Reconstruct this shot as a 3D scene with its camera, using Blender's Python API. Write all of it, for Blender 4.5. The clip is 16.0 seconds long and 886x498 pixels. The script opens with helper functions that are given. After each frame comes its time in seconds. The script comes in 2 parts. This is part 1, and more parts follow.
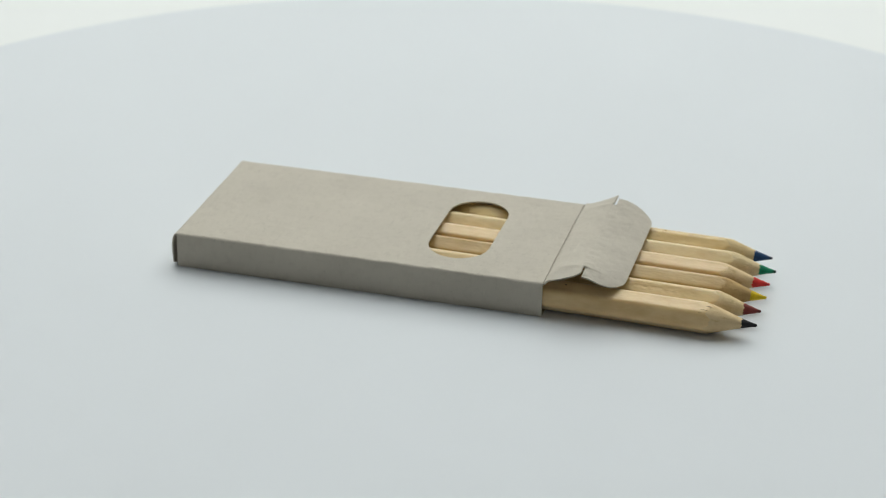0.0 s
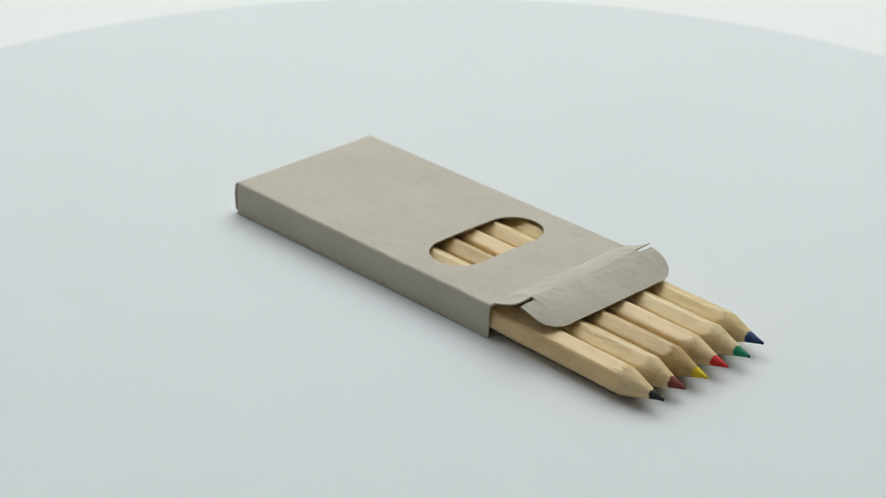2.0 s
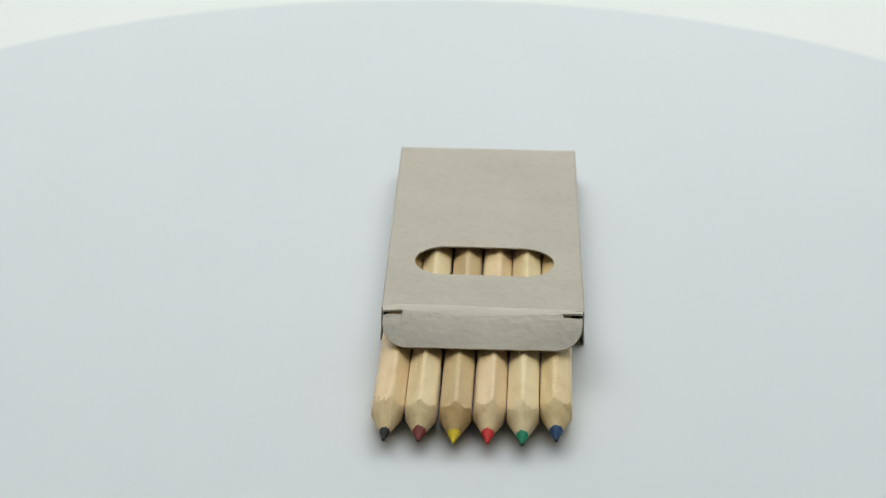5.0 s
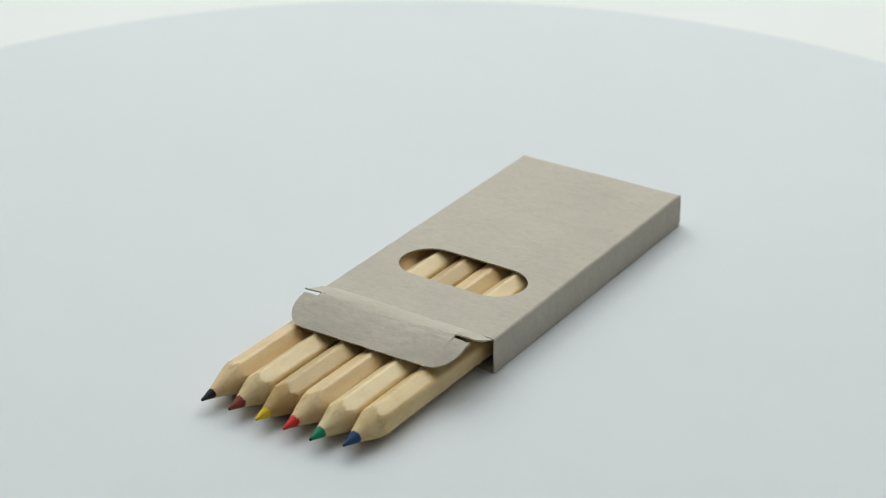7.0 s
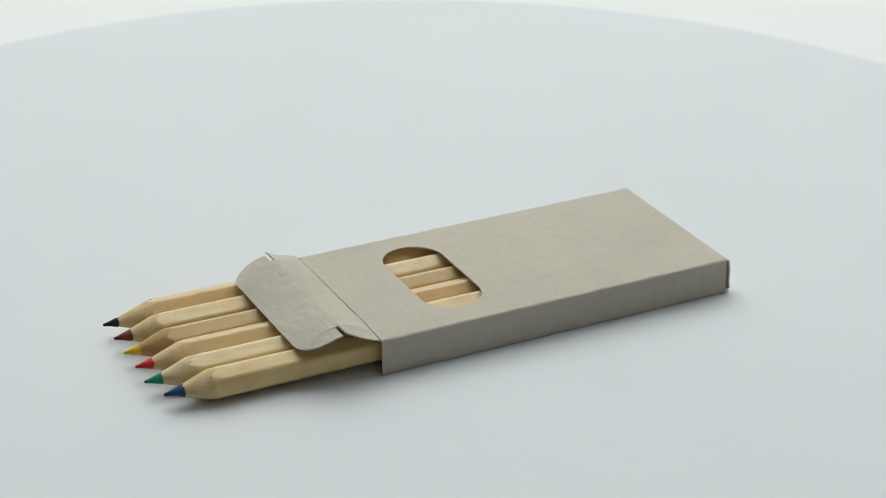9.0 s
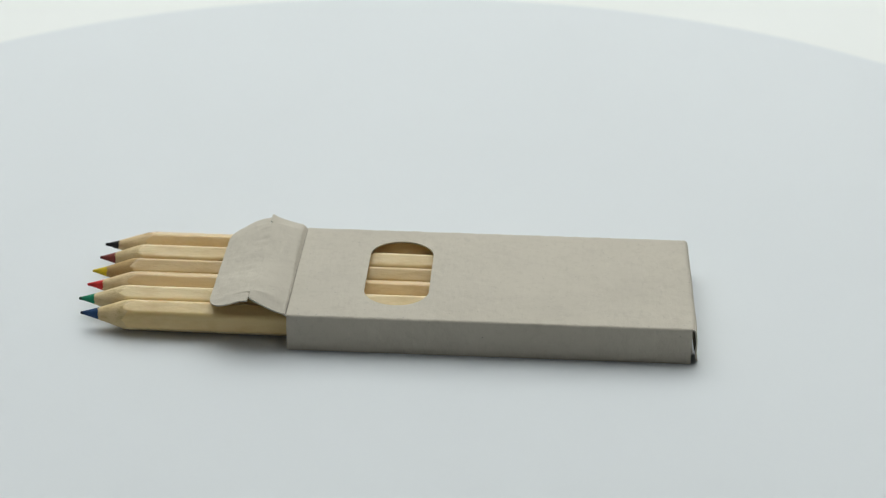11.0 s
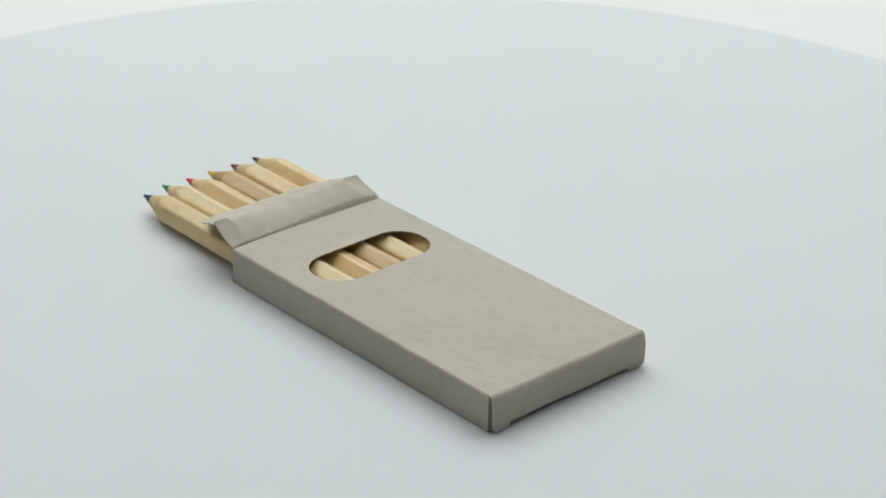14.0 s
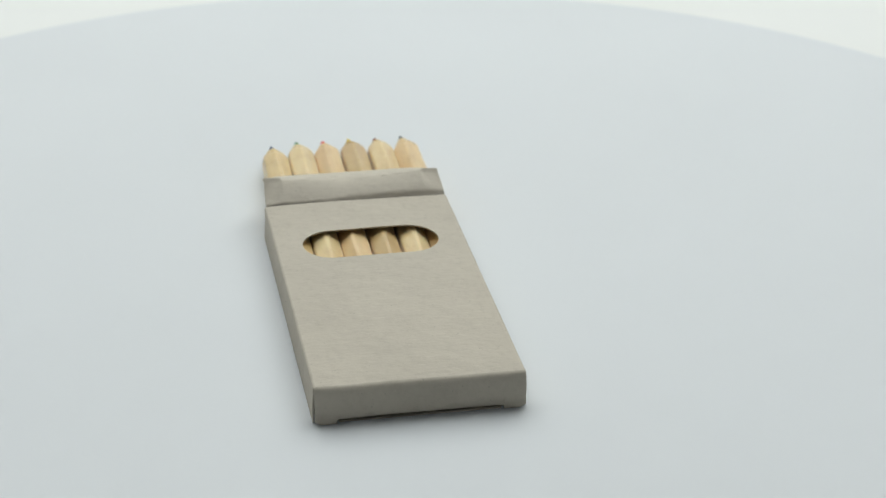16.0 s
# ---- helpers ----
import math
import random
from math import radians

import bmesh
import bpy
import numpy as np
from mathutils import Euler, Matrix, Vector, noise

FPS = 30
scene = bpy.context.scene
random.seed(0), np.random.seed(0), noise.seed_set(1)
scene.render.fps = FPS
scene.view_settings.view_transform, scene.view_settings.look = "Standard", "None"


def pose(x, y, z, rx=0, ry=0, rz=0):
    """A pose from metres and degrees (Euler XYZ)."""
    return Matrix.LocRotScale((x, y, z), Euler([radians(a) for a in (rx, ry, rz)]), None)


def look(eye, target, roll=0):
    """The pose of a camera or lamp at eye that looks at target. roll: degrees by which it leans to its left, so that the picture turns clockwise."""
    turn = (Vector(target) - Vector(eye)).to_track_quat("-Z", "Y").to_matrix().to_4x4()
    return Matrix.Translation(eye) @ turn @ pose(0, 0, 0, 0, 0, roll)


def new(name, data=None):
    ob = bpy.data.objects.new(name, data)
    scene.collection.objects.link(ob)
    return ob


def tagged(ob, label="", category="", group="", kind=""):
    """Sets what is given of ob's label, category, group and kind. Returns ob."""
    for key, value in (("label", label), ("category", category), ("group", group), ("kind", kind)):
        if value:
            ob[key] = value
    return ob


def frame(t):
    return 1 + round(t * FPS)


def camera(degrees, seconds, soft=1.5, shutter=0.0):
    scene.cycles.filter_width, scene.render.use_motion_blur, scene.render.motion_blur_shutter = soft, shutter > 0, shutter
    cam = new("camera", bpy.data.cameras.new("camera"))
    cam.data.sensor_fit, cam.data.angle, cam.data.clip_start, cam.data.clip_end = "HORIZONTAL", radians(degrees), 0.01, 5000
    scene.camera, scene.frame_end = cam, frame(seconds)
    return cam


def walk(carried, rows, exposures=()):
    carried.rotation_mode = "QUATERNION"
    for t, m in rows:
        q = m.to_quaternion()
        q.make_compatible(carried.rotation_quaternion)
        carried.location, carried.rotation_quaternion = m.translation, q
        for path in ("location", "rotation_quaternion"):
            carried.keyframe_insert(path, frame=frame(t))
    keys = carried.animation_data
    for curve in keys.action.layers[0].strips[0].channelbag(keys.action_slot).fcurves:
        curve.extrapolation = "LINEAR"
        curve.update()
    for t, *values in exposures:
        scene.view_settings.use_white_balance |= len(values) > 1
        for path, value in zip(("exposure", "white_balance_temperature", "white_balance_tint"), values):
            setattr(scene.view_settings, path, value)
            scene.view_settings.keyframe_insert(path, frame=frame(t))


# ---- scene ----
# ---------------------------------------------------------------- camera
cam = camera(23.89, 16.0, soft=1.0)
VIEW = pose(0, -0.4401, 0.2249, 90 - 26.18, 0, -0.408) @ pose(0, 0, 0, 0, 0, 0.715)
cam.data.dof.use_dof = True
cam.data.dof.focus_distance = 0.455
cam.data.dof.aperture_fstop = 25
walk(cam, [(0.0, VIEW), (16.0, VIEW)])

# ---------------------------------------------------------------- light
world = bpy.data.worlds.new("studio_world")
world.use_nodes = True
world.node_tree.nodes["Background"].inputs[0].default_value = (0.9, 0.95, 1.0, 1)
world.node_tree.nodes["Background"].inputs[1].default_value = 0.05
scene.world = world
scene.view_settings.exposure = 0.0


def softbox(name, eye, target, sx, sy, watts, colour):
    data = bpy.data.lights.new(name, "AREA")
    data.shape, data.size, data.size_y = "RECTANGLE", sx, sy
    data.energy, data.color = watts, colour
    lamp = new(name, data)
    lamp.matrix_world = look(eye, target)
    return lamp


softbox("rear_softbox", (0.0, 0.76, 1.18), (0.0, 0.0, 0), 2.1, 1.45, 23.3, (0.958, 1.0, 0.985))
# Two weak fill lamps added at the sides, with no known source.
softbox("side_fill", (-1.1, 0.35, 0.8), (0.0, 0.0, 0), 0.6, 0.6, 0.4, (0.94, 0.98, 1.0))
softbox("side_fill", (1.1, 0.35, 0.8), (0.0, 0.0, 0), 0.6, 0.6, 0.4, (1.0, 0.99, 0.96))


# ---------------------------------------------------------------- materials
class Nodes:
    """Short hand for a node material."""

    def __init__(self, name, roughness, spec=0.3):
        self.mat = bpy.data.materials.new(name)
        self.mat.use_nodes = True
        self.tree = self.mat.node_tree
        self.bsdf = self.tree.nodes["Principled BSDF"]
        self.bsdf.inputs["Roughness"].default_value = roughness
        self.bsdf.inputs["Specular IOR Level"].default_value = spec
        self.coord = self.tree.nodes.new("ShaderNodeTexCoord").outputs["Object"]

    def link(self, a, b):
        self.tree.links.new(a, b)

    def noise(self, scale, stretch=(1, 1, 1), detail=4.0, rough=0.55, shift=(0, 0, 0)):
        m = self.tree.nodes.new("ShaderNodeMapping")
        m.inputs["Scale"].default_value = stretch
        m.inputs["Location"].default_value = shift
        self.link(self.coord, m.inputs["Vector"])
        n = self.tree.nodes.new("ShaderNodeTexNoise")
        n.inputs["Scale"].default_value = scale
        n.inputs["Detail"].default_value = detail
        n.inputs["Roughness"].default_value = rough
        self.link(m.outputs[0], n.inputs["Vector"])
        return n.outputs["Fac"]

    def ramp(self, fac, *stops):
        r = self.tree.nodes.new("ShaderNodeValToRGB")
        e = r.color_ramp.elements
        while len(e) < len(stops):
            e.new(0.5)
        for el, (pos, col) in zip(e, stops):
            el.position, el.color = pos, (*col, 1)
        self.link(fac, r.inputs[0])
        return r.outputs[0]

    def mix(self, fac, a, b, mode="MIX"):
        n = self.tree.nodes.new("ShaderNodeMix")
        n.data_type, n.blend_type = "RGBA", mode
        for value, sock in ((fac, n.inputs[0]), (a, n.inputs[6]), (b, n.inputs[7])):
            if isinstance(value, bpy.types.NodeSocket):
                self.link(value, sock)
            elif isinstance(value, (int, float)):
                sock.default_value = value
            else:
                sock.default_value = (*value, 1)
        return n.outputs[2]

    def bump(self, height, distance, strength=1.0, under=None):
        b = self.tree.nodes.new("ShaderNodeBump")
        b.inputs["Distance"].default_value = distance
        b.inputs["Strength"].default_value = strength
        self.link(height, b.inputs["Height"])
        if under:
            self.link(under, b.inputs["Normal"])
        return b.outputs[0]

    def done(self, colour, normal=None):
        if isinstance(colour, bpy.types.NodeSocket):
            self.link(colour, self.bsdf.inputs["Base Color"])
        else:
            self.bsdf.inputs["Base Color"].default_value = (*colour, 1)
        if normal:
            self.link(normal, self.bsdf.inputs["Normal"])
        return self.mat


def tint(c, k):
    return tuple(min(1.0, v * k) for v in c)


def cardboard(name, base):
    """Uncoated grey board: cloudy pulp, short fibres across the sheet, pale and dark flecks, scuffs."""
    n = Nodes(name, 0.80, 0.28)
    cloud = n.noise(48, detail=5, rough=0.6)
    col = n.ramp(cloud, (0.30, tint(base, 0.945)), (0.50, base), (0.72, tint(base, 1.045)))
    pulp = n.noise(520, detail=6, rough=0.72)
    col = n.mix(0.55, col, n.ramp(pulp, (0.30, (0.86, 0.85, 0.84)), (0.50, (1, 1, 1)), (0.70, (1.0, 1.0, 1.0))), "MULTIPLY")
    fibre = n.noise(1000, (1.0, 0.20, 0.5), detail=4, rough=0.65, shift=(3.1, 0.7, 1.9))
    col = n.mix(n.ramp(fibre, (0.61, (0, 0, 0)), (0.74, (0.5, 0.5, 0.5))), col, tint(base, 1.11))
    shade = n.noise(850, (1.0, 0.25, 0.5), detail=4, rough=0.65, shift=(7.7, 4.1, 2.9))
    col = n.mix(n.ramp(shade, (0.60, (0, 0, 0)), (0.74, (0.5, 0.5, 0.5))), col, tint(base, 0.84))
    fleck = n.noise(1100, detail=2, rough=0.5, shift=(0.4, 2.2, 0.1))
    col = n.mix(n.ramp(fleck, (0.70, (0, 0, 0)), (0.78, (0.5, 0.5, 0.5))), col, tint(base, 0.60))
    smudge = n.noise(130, detail=5, rough=0.65, shift=(5.7, 1.1, 6.9))
    col = n.mix(n.ramp(smudge, (0.62, (0, 0, 0)), (0.76, (0.40, 0.40, 0.40))), col, tint(base, 0.82))
    dent = n.noise(210, (1.0, 0.7, 1.0), detail=4, rough=0.6, shift=(1.3, 5.2, 0.4))
    height = n.bump(dent, 0.0004, 0.5, n.bump(n.noise(60, detail=3), 0.0009, 0.5))
    return n.done(col, n.bump(fibre, 0.00012, 0.5, height))


def raw_wood(name, base, dark, shift, rough=0.36):
    """Unvarnished pencil wood: long streaks, fine pores, soft colour drift."""
    n = Nodes(name, rough, 0.7)
    n.bsdf.inputs["Sheen Weight"].default_value = 0.38
    n.bsdf.inputs["Sheen Roughness"].default_value = 0.45
    n.bsdf.inputs["Subsurface Weight"].default_value = 0.1
    n.bsdf.inputs["Subsurface Radius"].default_value = (1.0, 0.6, 0.3)
    n.bsdf.inputs["Subsurface Scale"].default_value = 0.001
    streak = n.noise(190, (0.10, 1, 1), detail=4, rough=0.5, shift=shift)
    soft_dark = tuple(0.3 * a + 0.7 * b for a, b in zip(dark, base))
    col = n.ramp(streak, (0.22, soft_dark), (0.44, base), (0.64, tint(base, 1.03)), (0.84, tint(base, 0.96)))
    blotch = n.noise(210, (0.45, 1, 1), detail=4, rough=0.6, shift=shift)
    col = n.mix(0.65, col, n.ramp(blotch, (0.32, (0.80, 0.70, 0.55)), (0.54, (1, 1, 1))), "MULTIPLY")
    pore = n.noise(1300, (0.09, 1, 1), detail=3, rough=0.6, shift=shift)
    col = n.mix(n.ramp(pore, (0.65, (0, 0, 0)), (0.78, (0.15, 0.15, 0.15))), col, dark)
    pale = n.noise(420, (0.22, 1, 1), detail=5, rough=0.65, shift=(shift[1], shift[2], shift[0]))
    col = n.mix(n.ramp(pale, (0.56, (0, 0, 0)), (0.72, (0.22, 0.22, 0.22))), col, tuple(min(0.9, 0.55 * v * 1.2 + 0.45 * w) for v, w in zip(base, (0.86, 0.76, 0.60))))
    return n.done(col, n.bump(pore, 0.0001, 0.3, n.bump(blotch, 0.0004, 0.5)))


def cut_wood(name, base, dark, shift):
    """The sharpened cone: rough knife-cut wood with short torn fibres."""
    n = Nodes(name, 0.75, 0.2)
    tear = n.noise(800, (0.22, 1, 1), detail=6, rough=0.7, shift=shift)
    col = n.ramp(tear, (0.26, dark), (0.45, base), (0.75, tint(base, 1.05)))
    patch = n.noise(260, detail=3, shift=shift)
    col = n.mix(0.7, col, n.ramp(patch, (0.35, (0.82, 0.77, 0.70)), (0.6, (1, 1, 1))), "MULTIPLY")
    return n.done(col, n.bump(tear, 0.00025, 0.7))


def lead_paint(name, base, smudge=0.0, point=0.0):
    """Waxy pigment; the very point may carry a dark smudge."""
    n = Nodes(name, 0.62, 0.25)
    grain = n.noise(1500, (0.5, 1, 1), detail=4)
    col = n.ramp(grain, (0.3, tint(base, 0.72)), (0.6, base), (0.8, tint(base, 1.15)))
    if smudge:
        split = n.tree.nodes.new("ShaderNodeSeparateXYZ")
        n.link(n.coord, split.inputs[0])
        reach = n.tree.nodes.new("ShaderNodeMapRange")
        reach.inputs["From Min"].default_value = point - 1.1 * 0.001
        reach.inputs["From Max"].default_value = point - 0.3 * 0.001
        n.link(split.outputs["X"], reach.inputs["Value"])
        col = n.mix(n.mix(1.0, reach.outputs[0], (smudge, smudge, smudge), "MULTIPLY"), col, (0.02, 0.02, 0.022))
    return n.done(col, n.bump(grain, 0.0001, 0.5))


def white_laminate(name, base, rough):
    n = Nodes(name, rough, 0.3)
    cloud = n.noise(9, detail=4, rough=0.55)
    col = n.ramp(cloud, (0.3, tint(base, 0.985)), (0.7, tint(base, 1.01)))
    fine = n.noise(500, detail=3)
    col = n.mix(n.ramp(fine, (0.74, (0, 0, 0)), (0.80, (0.12, 0.12, 0.12))), col, tint(base, 0.9))
    return n.done(col, n.bump(fine, 0.00004, 0.3))


CARD = cardboard("grey_cardboard", (0.566, 0.518, 0.432))
DISC = white_laminate("white_turntable_laminate", (0.73, 0.757, 0.772), 0.55)
PAPER = white_laminate("warm_white_paper", (0.86, 0.87, 0.845), 0.8)
# Tones of the unseen room, picked for how much light bounces back.
PAINT = white_laminate("grey_wall_bounce", (0.18, 0.18, 0.188), 0.9)
CEILING = white_laminate("white_ceiling_bounce", (0.60, 0.60, 0.63), 0.9)
SPECK = lead_paint("brown_speck", (0.18, 0.15, 0.12))
STAIN = lead_paint("faint_stain", (0.38, 0.34, 0.29))
# tone of the hinge's score line, with the fold's shade painted in
SCORE_SHADE = lead_paint("score_shade_tone", (0.36, 0.325, 0.28))
KNOT = lead_paint("brown_knot", (0.38, 0.24, 0.12))


# ---------------------------------------------------------------- mesh helpers
def part(name, bm, material, parent=None, label="", smooth=True):
    me = bpy.data.meshes.new(name)
    bmesh.ops.recalc_face_normals(bm, faces=bm.faces)
    for f in bm.faces:
        f.smooth = smooth
    bm.to_mesh(me)
    bm.free()
    me.materials.append(material)
    ob = new(name, me)
    ob.parent = parent
    if smooth:
        me.set_sharp_from_angle(angle=radians(35))
    return tagged(ob, label)


def thing(name, label, category, group=""):
    return tagged(new(name), label, category, group)


def sheet(us, vs, at, thick, wrap=False):
    """A thin solid sheet: at(u, v) gives its outer face, the inner lies thick below (against the normal du x dv)."""
    bm = bmesh.new()
    e = 1e-3
    outer, inner = [], []
    for u in us:
        ro, ri = [], []
        for v in vs:
            p = Vector(at(u, v))
            du = Vector(at(u + e, v)) - Vector(at(u - e, v))
            dv = Vector(at(u, v + e)) - Vector(at(u, v - e))
            n = du.cross(dv)
            n = n.normalized() if n.length > 1e-12 else Vector((0, 0, 1))
            ro.append(bm.verts.new(p))
            ri.append(bm.verts.new(p - n * thick))
        outer.append(ro)
        inner.append(ri)
    nu, nv = len(us), len(vs)
    for i in range(nu if wrap else nu - 1):
        j = (i + 1) % nu
        for k in range(nv - 1):
            bm.faces.new((outer[i][k], outer[j][k], outer[j][k + 1], outer[i][k + 1]))
            bm.faces.new((inner[i][k + 1], inner[j][k + 1], inner[j][k], inner[i][k]))
        for k in (0, nv - 1):
            q = (outer[i][k], inner[i][k], inner[j][k], outer[j][k])
            bm.faces.new(q if k == 0 else q[::-1])
    if not wrap:
        for i in (0, nu - 1):
            for k in range(nv - 1):
                q = (outer[i][k], outer[i][k + 1], inner[i][k + 1], inner[i][k])
                bm.faces.new(q if i == 0 else q[::-1])
    return bm


def span(a, b, n):
    return [a + (b - a) * i / (n - 1) for i in range(n)]


def wob(x, y, z, scale, size):
    return noise.noise(Vector((x * scale, y * scale, z * scale))) * size


MM = 0.001
# ---------------------------------------------------------------- the studio round the turntable
FLOOR = -0.014


def build_studio():
    bend = 0.45
    prof = [(-1.3, FLOOR), (0.9, FLOOR)]
    prof += [(0.9 + bend * math.sin(a), FLOOR + bend * (1 - math.cos(a))) for a in (radians(7.5 * i) for i in range(1, 13))]
    prof += [(1.35, 1.8)]
    bm = bmesh.new()
    rows = [[bm.verts.new((x, y, z)) for y, z in prof] for x in (-1.3, -0.6, 0.6, 1.3)]
    for a, b in zip(rows, rows[1:]):
        for i in range(len(prof) - 1):
            bm.faces.new((a[i], b[i], b[i + 1], a[i + 1]))
    tagged(part("backdrop", bm, PAPER), "seamless warm white paper sweep behind the turntable", "backdrop", kind="structure")

    def slab(name, c, s, label):
        bm = bmesh.new()
        bmesh.ops.create_cube(bm, size=1, matrix=Matrix.Translation(c) @ Matrix.Diagonal((*s, 1)))
        tagged(part(name, bm, CEILING if name == "ceiling" else PAINT, smooth=False), label, name.split("_")[0], kind="structure")

    # Unseen walls and ceiling, added to close the set and shape its bounce light.
    slab("wall_west", (-1.36, 0.05, 0.9), (0.1, 2.9, 2.0), "unseen grey wall, added to limit bounced light")
    slab("wall_east", (1.36, 0.05, 0.9), (0.1, 2.9, 2.0), "unseen grey wall, added to limit bounced light")
    slab("wall_south", (0, -1.36, 0.9), (2.6, 0.1, 2.0), "unseen grey wall, added to limit bounced light")
    slab("wall_north", (0, 1.43, 0.9), (2.6, 0.1, 2.0), "unseen grey wall, added to limit bounced light")
    slab("ceiling", (0, 0.05, 1.87), (2.6, 2.66, 0.1), "unseen white ceiling, added to bounce light down")
    slab("floor", (0, 0.05, FLOOR - 0.07), (2.6, 2.66, 0.1), "plain grey floor under the paper sweep")


build_studio()

# ---------------------------------------------------------------- turntable
RADIUS, OFF_X, OFF_Y = 0.2050, 0.0035, 0.0021


def build_turntable():
    root = thing("turntable", "round white matte turntable disc turning slowly", "turntable")
    seg = 192

    def lathe(prof, cap):
        bm = bmesh.new()
        rings = [[bm.verts.new((OFF_X + r * math.cos(2 * math.pi * k / seg), OFF_Y + r * math.sin(2 * math.pi * k / seg), z))
                  for k in range(seg)] for r, z in prof]
        for a, b in zip(rings, rings[1:]):
            for k in range(seg):
                bm.faces.new((a[k], a[(k + 1) % seg], b[(k + 1) % seg], b[k]))
        bm.faces.new(rings[cap] if cap else rings[cap][::-1])
        return bm

    edge = [(RADIUS - 0.004, FLOOR), (RADIUS - 0.0015, FLOOR + 0.001), (RADIUS, FLOOR + 0.003), (RADIUS, -0.003)]
    edge += [(RADIUS - 0.003 * (1 - math.cos(a)), -0.003 + 0.003 * math.sin(a)) for a in (radians(15 * i) for i in range(1, 7))]
    part("rim", lathe(edge, 0), DISC, root)
    part("disc", lathe([(r, 0.0) for r in (RADIUS - 0.003, 0.19, 0.15, 0.10, 0.05)], -1), DISC, root)
    return root


# ---------------------------------------------------------------- pencil box
BOX_X, BOX_Y = -0.05957, 0.01294
BL, BW, BH = 89.0 * MM, 45.0 * MM, 8.5 * MM
T = 0.33 * MM
FOLD = 0.55 * MM


def swell(x, y):
    """The lid panel bulges a little over the pencils, and sags at the rear."""
    a = max(0.0, 1 - (2 * y / BW) ** 2)
    b = 0.35 + 0.65 * min(1.0, max(0.0, x / BL))
    roll = 0.10 * MM * max(0.0, 1 - x / (3.2 * MM)) ** 2 * min(1.0, a * 3)
    return 0.25 * MM * a * b + wob(x, y, 0, 55, 0.16 * MM) * min(1.0, a * 3) - roll


def worn(x, sign):
    """Small dents along the long folds."""
    return wob(x, sign * 5, 3, 160, 0.06 * MM) + wob(x, sign * 9, 1, 420, 0.11 * MM) + wob(x, sign * 7, 6, 1100, 0.05 * MM)


def top_panel(root):
    cx, hw, hl = 65.7 * MM, 7.3 * MM, 16.1 * MM
    y_edge = BW / 2 - FOLD

    def hole(a):
        """Where a ray from the window's middle meets its outline: two straight sides and two round ends."""
        c, s = math.cos(a), math.sin(a)
        st = hl - hw
        k = hw / max(abs(c), 1e-9)
        if k * abs(s) > st:
            k = st * abs(s) + math.sqrt(max(0.0, hw * hw - st * st * c * c))
        return cx + k * c, k * s

    def rim(a):
        c, s = math.cos(a), math.sin(a)
        k = min(((BL - cx) if c > 0 else cx) / max(abs(c), 1e-9), y_edge / max(abs(s), 1e-9))
        return cx + k * c, k * s

    def at(u, v):
        hx, hy = hole(u)
        rx, ry = rim(u)
        x, y = hx + (rx - hx) * v, hy + (ry - hy) * v
        rim_w = max(0.0, (abs(y) - (y_edge - 1.2 * MM)) / (1.2 * MM))
        return x, y, BH + swell(x, y) + rim_w * worn(x, 1 if y > 0 else -1)

    corners = [math.atan2(sy * y_edge, dx) for dx in (BL - cx, -cx) for sy in (1, -1)]
    us = sorted([2 * math.pi * i / 360 - math.pi for i in range(360)] + corners)
    bm = sheet(us, [0, 0.02, 0.1, 0.25, 0.4, 0.55, 0.7, 0.85, 0.95, 1.0], at, -T, wrap=True)
    part("top_panel", bm, CARD, root, "grey board panel with an oval window cut through it")


def side_panel(root, sign):
    r = FOLD
    prof = [(BW / 2 - r + r * math.sin(a), BH - r + r * math.cos(a)) for a in (radians(15 * i) for i in range(0, 7))]
    low = 0.28 * MM
    prof += [(BW / 2, z) for z in span(BH - r, low, 6)[1:-1]]
    prof += [(BW / 2 - low + low * math.cos(a), low - low * math.sin(a)) for a in (radians(18 * i) for i in range(0, 6))]
    n = len(prof) - 1

    def at(u, v):
        i = min(n - 1, max(0, int(v * n)))
        f = v * n - i
        y = prof[i][0] + (prof[i + 1][0] - prof[i][0]) * f
        z = prof[i][1] + (prof[i + 1][1] - prof[i][1]) * f
        x = u * BL
        mid = max(0.0, 1 - (2 * z / BH - 1) ** 2)
        y += mid * (wob(x, sign, 0, 60, 0.25 * MM) + 0.05 * MM)
        if z > BH * 0.6:
            z += worn(x, sign)
        # the walls lean out a little towards the table
        y += 0.28 * MM * max(0.0, 1 - z / BH)
        return x, sign * y, z

    part("side_panel", sheet(span(0, 1, 150), [i / n for i in range(n + 1)], at, T * sign), CARD, root)


def bottom_panel(root):
    w = BW / 2 - FOLD
    part("bottom_panel", sheet(span(0.003, 1, 30), span(-1, 1, 8), lambda u, v: (u * BL, v * w, 0.0), -T), CARD, root)


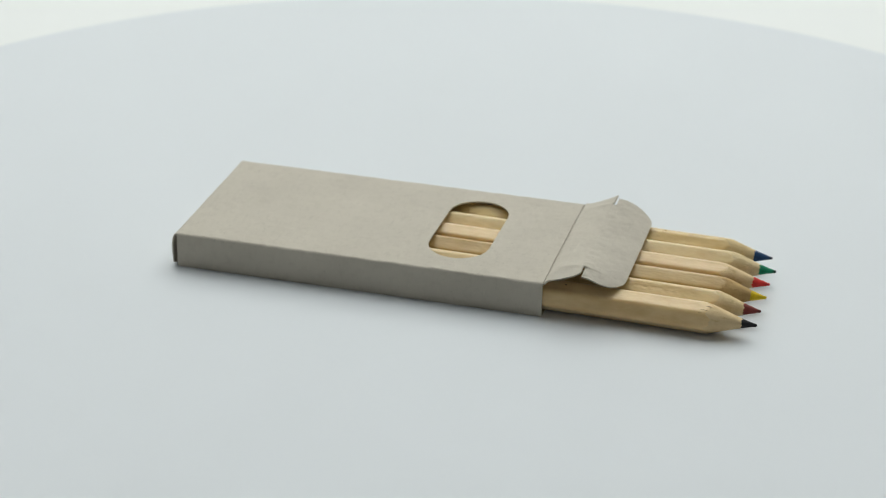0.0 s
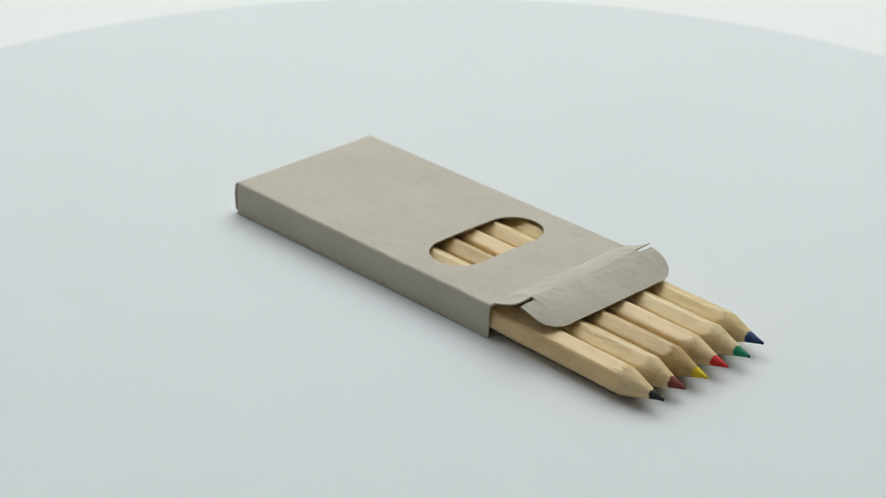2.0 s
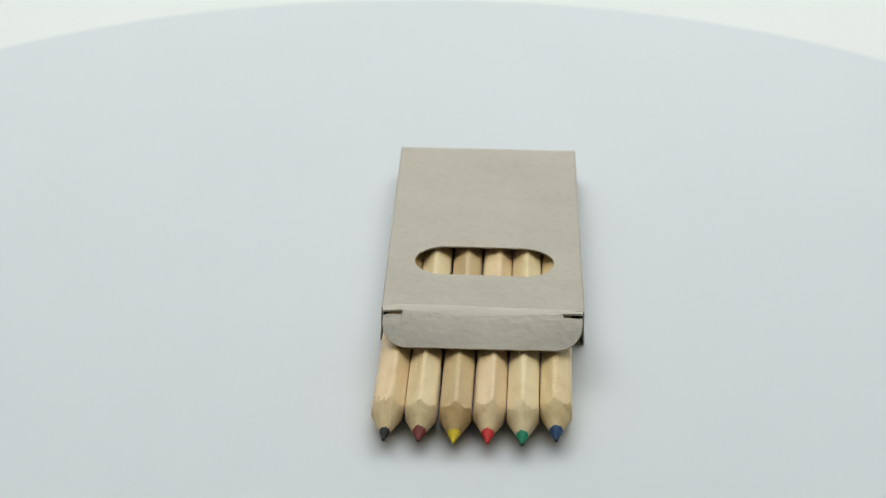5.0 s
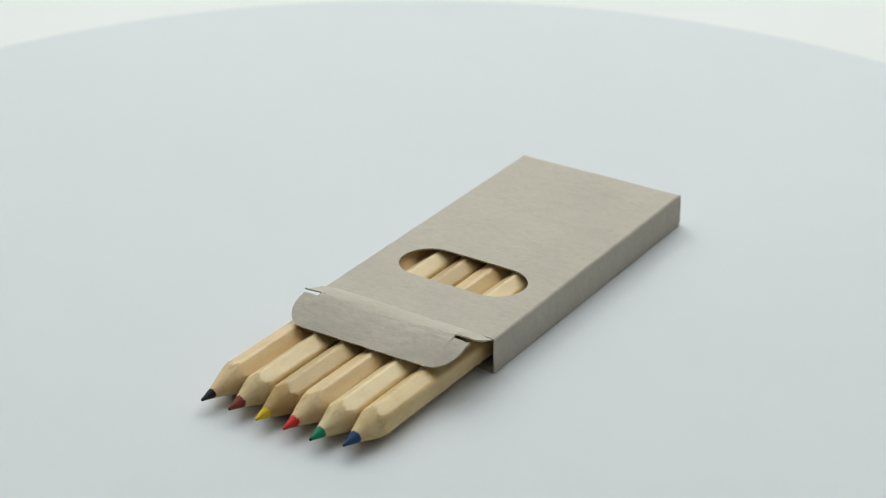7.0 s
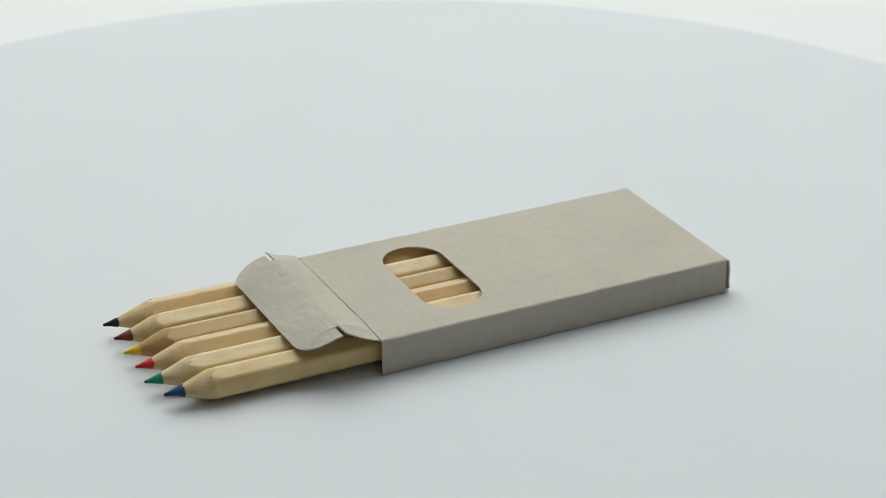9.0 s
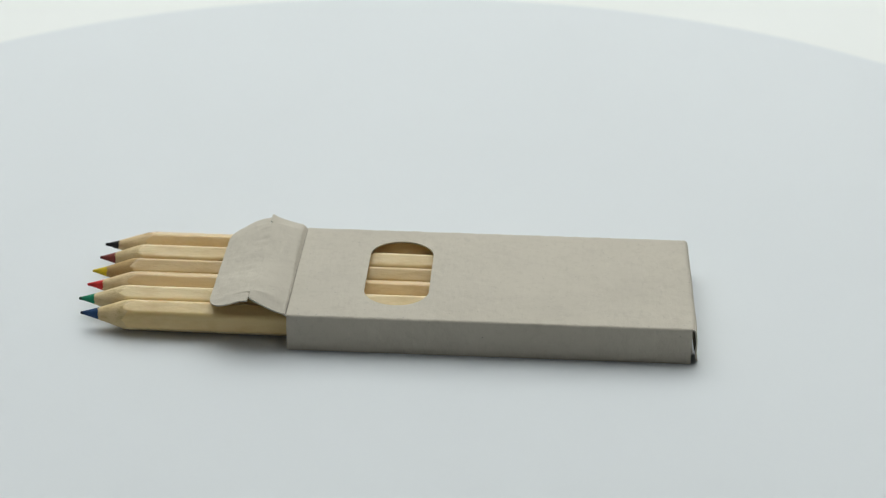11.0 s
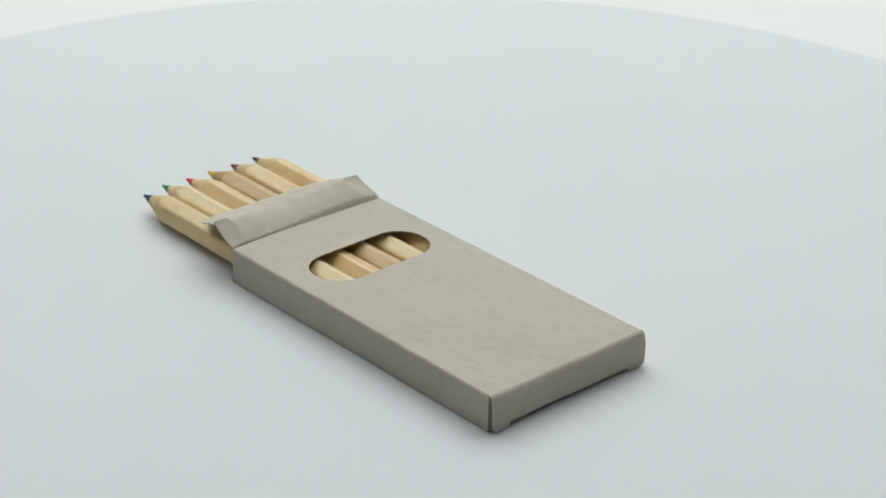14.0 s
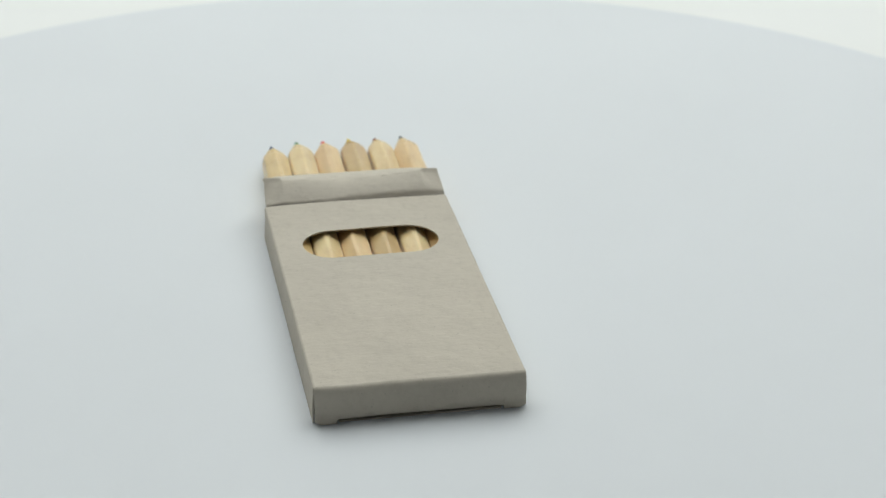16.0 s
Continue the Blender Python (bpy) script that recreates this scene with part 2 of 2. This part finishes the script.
def end_panel(root):
    """The closed tuck end: bulges outwards, stepped at its lower edge where it is tucked in."""
    prof = [(0.0, 0.0), (-0.45, 0.10), (-0.85, 0.45), (-1.15, 1.1), (-1.48, 2.6), (-1.55, 4.2), (-1.45, 5.8), (-1.25, 7.2), (-1.15, 8.4)]
    n = len(prof) - 1

    def at(u, v):
        y = u * (BW / 2 - 0.1 * MM)
        low = 8.3 - 0.6 * max(0.0, (abs(u) - 0.93) / 0.07) ** 2 if abs(u) > 0.79 else 7.4
        d = v * low
        i = 0
        while i < n - 1 and prof[i + 1][1] < d:
            i += 1
        f = (d - prof[i][1]) / (prof[i + 1][1] - prof[i][1])
        x = prof[i][0] + (prof[i + 1][0] - prof[i][0]) * f
        x += (0.30 * min(1.0, max(0.0, d / 2.0)) - 0.55 * max(0.0, (d - 6.0) / 2.0)) * max(0.0, (u - 0.6) / 0.4)
        if abs(u) > 0.79:
            x -= 0.15 * max(0.0, (d - 5.0) / 3.0) ** 1.5
        x += (0.2 * (1 - u * u) + wob(y, d * MM, 0, 80, 0.25)) * max(0.0, d / 8.4)
        return x * MM, y, BH - d * MM + swell(0, y) * (1 - d / 8.4)

    us = sorted(span(-1, 1, 41) + [-0.792, -0.788, 0.788, 0.792])
    part("end_panel", sheet(us, [0, 0.02, 0.04, 0.08, 0.14, 0.22, 0.34, 0.48, 0.62, 0.76, 0.88, 1.0], at, T), CARD, root,
         "bulging grey board tuck end, closed")
    part("bottom_lip", sheet(span(-0.7, 0.1, 4), span(-1, 1, 8), lambda u, v: (u * MM, v * 17.3 * MM, 0.004 * MM), -T), CARD, root)
    # the tucked-in tongue closes the end behind the step; the dust flaps fold in from the sides
    part("inner_flap", sheet(span(-1, 1, 20), span(0, 1, 6), lambda u, v: (0.9 * MM, u * 17.4 * MM, (0.45 + 7.2 * v) * MM), T), CARD, root)
    for s in (-1, 1):
        part("dust_flap", sheet(span(0, 1, 8), span(0, 1, 6),
                                lambda u, v: ((0.05 + 0.35 * u) * MM, s * (22.2 - 12 * u) * MM, (0.4 + 7.6 * v) * MM), T), CARD, root)


def closure(root):
    """The opened tuck lid at the pencil end: a rising panel with slit corners, and a tongue that drops onto the pencils."""
    def rise(y):
        return 3.6 - 0.95 * max(0.0, 1 - (abs(y) / 17.5) ** 2)

    def at_panel(u, v):
        y = u * 22.1 * (1 - 0.022 * v * v)
        loose = max(0.0, 0.96 - v)
        step = min(1.0, max(0.0, (abs(y) - 17.4 + 1.4 * loose) / (0.35 + 4.6 * loose)))
        step = step * step * (3 - 2 * step) * min(1.0, loose * 8) + step * (1 - min(1.0, loose * 8))
        edge = min(1.0, max(0.0, (abs(y) - 18.5) / 3.5))
        arch = math.sin(radians(74) * v) / math.sin(radians(74))
        straight = (1 - edge) * v + edge * max(0.0, v) ** 1.45
        z = 8.36 + rise(y) * ((1 - step) * arch + step * straight * 1.03)
        south = min(1.0, max(0.0, (y + 6) / 14))
        z += (0.10 + 0.30 * south) * (min(1.0, max(0.0, v / 0.08)) - 0.2) * max(0.0, 1 - v)
        soft_step = min(1.0, max(0.0, v / 0.16))
        z += 0.85 * (1 - south) * soft_step * soft_step * (3 - 2 * soft_step) * max(0.0, 1 - v)
        z += 0.22 * step * max(0.0, (v - 0.82) / 0.18) ** 2
        x = 89.03 + (7.82 + 0.45 * step) * v
        z += wob(x, y, 0, 0.16, 0.35) * v + wob(x, y, 4, 0.9, 0.18) * math.exp(-((v - 0.05) / 0.12) ** 2)
        return x * MM, y * MM, z * MM + swell(BL, y * MM) * (1 - v)

    us = sorted(span(-1, 1, 91) + [-0.802, -0.796, -0.79, -0.784, 0.784, 0.79, 0.796, 0.802])
    part("lid_panel", sheet(us, [0, 0.027, 0.054, 0.08, 0.1, 0.14, 0.2, 0.3, 0.4, 0.5, 0.6, 0.7, 0.8, 0.85, 0.9, 0.95, 1.0], at_panel, -T), CARD, root,
         "raised grey board lid panel with slit corners")

    # the cracked score line along the hinge, its shade painted dark, wider at one end
    def at_score_shade(u, v):
        y = -21.5 + 43.2 * u
        w = (0.06 + 0.14 * max(0.0, u - 0.45)) * (1 + wob(u * 40, 3, 1, 1, 1.6) + wob(u * 9, 5, 2, 1, 1.2))
        pv = 0.012 + v * max(0.012, w) / 7.7
        x, yy, z = at_panel(y / 22.1, pv)
        return x, yy, z + 0.035 * MM

    part("score_shade", sheet(span(0, 1, 120), [0, 0.5, 1], at_score_shade, -0.02 * MM), SCORE_SHADE, root, "cracked score line along the lid's hinge, its shade painted dark")

    half, rc, length = 21.6, 6.5, 10.0

    def at_tongue(u, v):
        y = u * half
        over = max(0.0, abs(y) - (half - rc))
        reach = length - (rc - math.sqrt(max(0.0, rc * rc - over * over)))
        step = min(1.0, max(0.0, (abs(y) - 17.4) / 0.35))
        s = max(0.0, v) * reach / length
        s += 0.085 * step * max(0.0, 1 - v)
        start = 8.36 + rise(y) - 0.55 * step * max(0.0, 1 - s) ** 4
        start += wob(96.85, y, 0, 0.16, 0.35) * (1 - s)
        drop = 0.14 * s + 0.86 * s ** 1.5
        z = start + (8.32 - 8.36 - rise(y)) * drop + wob(s * 10, y, 7, 0.14, 0.35) * s * (1 - s) * 2
        near = math.exp(-((s - 0.12) / 0.16) ** 2)
        z += wob(s * 10, y, 2, 0.55, 0.07 + 0.13 * near) + wob(s * 10, y, 5, 1.4, 0.03 + 0.05 * near)
        z -= (0.45 if y > 0 else 1.05) * max(0.0, (abs(y) - 13.0) / 8.6) ** 2 * min(1.0, s * 1.4)
        x = 96.85 + 10.1 * s
        return x * MM, y * MM, z * MM

    us = sorted([math.sin(radians(a)) for a in span(-89.9, 89.9, 121)] + [-0.812, -0.806, -0.80, -0.796, 0.796, 0.80, 0.806, 0.812])
    part("tuck_tongue", sheet(us, span(0, 1, 27), at_tongue, -T), CARD, root, "round-cornered grey board tongue resting on the pencils")


def mark(name, parent, at, radii, turn=(0, 0, 0), material=None):
    """A small stain or knot, a hair proud of its surface."""
    bm = bmesh.new()
    bmesh.ops.create_icosphere(bm, subdivisions=2, radius=1, matrix=pose(*[v * MM for v in at], *turn) @ Matrix.Diagonal((*[r * MM for r in radii], 1)))
    return part(name, bm, material or SPECK, parent)


def build_box():
    root = thing("pencil_box", "open grey cardboard pencil box with an oval window, lid flap raised", "box")
    top_panel(root)
    side_panel(root, -1)
    side_panel(root, 1)
    bottom_panel(root)
    end_panel(root)
    closure(root)
    mark("ink_speck", root, (45.8, 22.55, 4.75), (0.22, 0.06, 0.2), material=SPECK)
    mark("ink_speck", root, (77.2, -22.55, 5.6), (0.18, 0.06, 0.16), material=SPECK)
    mark("ink_speck", root, (7.0, 9.6, 8.58), (0.3, 0.3, 0.05), material=STAIN)
    return root


# ---------------------------------------------------------------- pencils
APO, VERT = 3.31 * MM, 3.68 * MM
LENGTH = 87.0 * MM


def build_pencil(colour, wood, dark, lead, cone_len, lead_len, seed, label, knots=()):
    root = thing("coloured_pencil", label, "pencil", "pencils in the box")
    rnd = random.Random(seed)
    body = raw_wood("pencil_wood_" + colour, wood, dark, (seed * 0.37, seed * 0.11, seed * 0.23))
    # knife-cut wood is duller than the planed sides
    bare = (0.54, 0.37, 0.165) if colour == "yellow" else tuple(0.62 * a + 0.38 * b for a, b in zip(wood, (0.68, 0.58, 0.42)))
    cut = cut_wood("cut_wood_" + colour, bare, tint(dark, 0.9), (seed * 0.19, seed * 0.41, 0))
    pigment = lead_paint("lead_" + colour, lead, SMUDGED.get(colour, 0.0), LENGTH)
    cone_len, lead_len = cone_len * MM, lead_len * MM
    seg = 72
    slope = VERT / cone_len

    def hexr(a):
        d = (a % (math.pi / 3)) - math.pi / 6
        return min(APO / math.cos(d), VERT)

    ang = [2 * math.pi * k / seg for k in range(seg)]
    rad = [hexr(a) for a in ang]
    # where the cone meets each facet, chipped a little
    cut_x = [LENGTH - r / slope + wob(math.cos(a) * 3, math.sin(a) * 3, seed, 1.6, 0.7 * MM) + rnd.uniform(-0.09, 0.09) * MM for a, r in zip(ang, rad)]

    def skin(stations, cap_a, cap_b):
        bm = bmesh.new()
        rings = [[bm.verts.new((x, r * math.cos(a), r * math.sin(a))) for a, x, r in zip(ang, xs, rs)] for xs, rs in stations]
        for p, q in zip(rings, rings[1:]):
            for k in range(seg):
                j = (k + 1) % seg
                bm.faces.new((p[k], p[j], q[j], q[k]))
        if cap_a:
            bm.faces.new(rings[0][::-1])
        if cap_b:
            bm.faces.new(rings[-1])
        return bm

    bar = [([0.0] * seg, [r * 0.97 for r in rad]), ([0.15 * MM] * seg, rad)]
    torn_at, torn_deep, gouge = TORN.get(colour, (0, 0.0, 0.0))

    def worn_r(k, x):
        """Radius at one corner of the ring: ridges rubbed and nicked, one of them torn, one facet gouged."""
        deg = k * 360 / seg
        off = (deg + 30) % 60 - 30
        r = rad[k] + wob(x * 0.05, k * 0.2, seed, 1, 0.03 * MM)
        r -= math.exp(-(off / 6) ** 2) * max(0.0, 0.03 * MM + wob(x * 0.6, k, seed, 1, 0.16 * MM))
        if torn_deep:
            r -= torn_deep * MM * math.exp(-((deg - torn_at) / 6) ** 2) * (0.15 + abs(noise.noise(Vector((x * 1.25, 2.3, seed)))))
        if gouge:
            band = math.exp(-((deg - torn_at) / 14) ** 2) * math.exp(-((x - 62) / 8) ** 2)
            r -= gouge * MM * band * max(0.0, noise.noise(Vector((x * 1.1, k * 0.9, seed))) + 0.1)
        return r

    for x in span(6, 36, 7) + span(38, 73, 78):
        bar.append(([x * MM] * seg, [worn_r(k, x) for k in range(seg)]))
    soft = [r * 0.972 for r in rad]
    bar.append(([max(73.3 * MM, x - 0.9 * MM) for x in cut_x], rad))
    bar.append(([x - 0.35 * MM for x in cut_x], [r * 0.993 for r in rad]))
    bar.append((cut_x, soft))
    part("barrel", skin(bar, True, False), body, root)

    lead_x = [LENGTH - lead_len + wob(math.cos(a) * 2, math.sin(a) * 2, seed + 9, 1.0, 0.4 * MM)
              + wob(math.cos(a) * 9, math.sin(a) * 9, seed + 4, 1.0, 0.45 * MM) for a in ang]
    cone = [(cut_x, soft)]
    for f in (0.12, 0.3, 0.5, 0.7, 0.88, 1.0):
        xs = [c + (l - c) * f for c, l in zip(cut_x, lead_x)]
        cone.append((xs, [min(r, (LENGTH - x) * slope + wob(k * 0.35, x * 900, seed, 1, 0.05 * MM)) for k, (x, r) in enumerate(zip(xs, soft))]))
    part("sharpened_cone", skin(cone, False, False), cut, root, "rough knife-cut bare wood cone")

    tip = [(lead_x, list(cone[-1][1]))]
    for f in (0.35, 0.7, 0.92, 1.0):
        xs = [l + (LENGTH - 0.25 * MM - l) * f for l in lead_x]
        tip.append((xs, [max(0.36 * MM, (LENGTH - x) * slope * 0.99 + 0.20 * MM * f) for x in xs]))
    blunt = rnd.uniform(-0.25, 0.25)
    tip.append(([LENGTH - (0.12 + 0.1 * blunt * math.cos(a)) * MM for a in ang], [0.28 * MM] * seg))
    tip.append(([LENGTH] * seg, [0.12 * MM] * seg))
    part("lead", skin(tip, False, True), pigment, root, colour + " lead")
    for x, a, rx, ry in knots:
        a = radians(a)
        r = hexr(a) / MM - 0.03
        mark("wood_knot", root, (x, r * math.cos(a), r * math.sin(a)), (rx, ry, 0.09), (math.degrees(a) - 90, 0, 0), KNOT)
    return root


SMUDGED = {"green": 0.8, "blue": 0.75, "maroon": 0.5}  # leads with a dirty point
TORN = {"blue": (61, 0.5, 0.0), "maroon": (88, 0.0, 0.34)}  # torn ridge or gouged facet: angle, depths in mm

# colour, wood, dark streak, lead colour, tip (x, y) in mm, turn about its axis, cone and lead length in mm
PENCILS = [
    ("black", (0.815, 0.580, 0.271), (0.62, 0.41, 0.17), (0.018, 0.018, 0.020), 137.7, -19.3, -12, 11.6, 3.4,
     "pale natural wood pencil with a sharpened black lead"),
    ("maroon", (0.814, 0.622, 0.305), (0.63, 0.46, 0.22), (0.24, 0.050, 0.040), 137.6, -12.3, 4, 10.6, 3.9,
     "pale natural wood pencil with a sharpened maroon lead"),
    ("yellow", (0.614, 0.425, 0.168), (0.42, 0.26, 0.10), (0.80, 0.58, 0.02), 137.9, -5.2, 0, 10.6, 3.6,
     "darker brownish wood pencil with a sharpened yellow lead"),
    ("red", (0.796, 0.567, 0.272), (0.60, 0.40, 0.18), (0.72, 0.04, 0.035), 137.7, 1.7, -11, 11.2, 3.9,
     "reddish natural wood pencil with a sharpened red lead"),
    ("green", (0.823, 0.641, 0.322), (0.64, 0.48, 0.25), (0.012, 0.26, 0.13), 138.2, 8.7, 3, 11.2, 3.8,
     "very pale natural wood pencil with a sharpened green lead"),
    ("blue", (0.764, 0.558, 0.235), (0.58, 0.40, 0.16), (0.020, 0.066, 0.17), 136.4, 15.6, 5, 11.4, 4.3,
     "yellowish natural wood pencil with a sharpened blue lead"),
]

# knots and chips: place along the barrel in mm, angle round it, size
KNOTS = {"black": ((43.0, 79, 0.32, 0.25), (76.0, 83, 0.75, 0.06), (75.0, 104, 0.95, 0.07), (74.5, 119, 0.6, 0.05))}

ON_TABLE = []  # each thing on the turning disc, with its pose on the disc

turntable = build_turntable()
ON_TABLE.append((turntable, Matrix.Identity(4)))
box = build_box()
BOX_POSE = pose(BOX_X, BOX_Y, 0)
ON_TABLE.append((box, BOX_POSE))
for i, (colour, wood, dark, lead, tx, ty, turn, cone_len, lead_len, label) in enumerate(PENCILS):
    pencil = build_pencil(colour, wood, dark, lead, cone_len, lead_len, i + 1, label, KNOTS.get(colour, ()))
    lift = 0.45 + 3.68
    rear = tx - 87.0
    lean = math.degrees(math.atan2(1.35, 80.0))
    y0 = ty + 87.0 * math.tan(radians(lean))
    ON_TABLE.append((pencil, BOX_POSE @ pose(rear * MM, y0 * MM, lift * MM, 0, 0.32, -lean) @ pose(0, 0, 0, 30 + turn)))


# ---------------------------------------------------------------- the turning
def heading(t):
    """The disc's turn in degrees at t seconds: a steady turn, clockwise from above."""
    return -15.85 - 15.217 * t


def motions():
    for ob, place in ON_TABLE:
        walk(ob, [(t / 4, pose(0, 0, 0, 0, 0, heading(t / 4)) @ place) for t in range(65)])


motions()
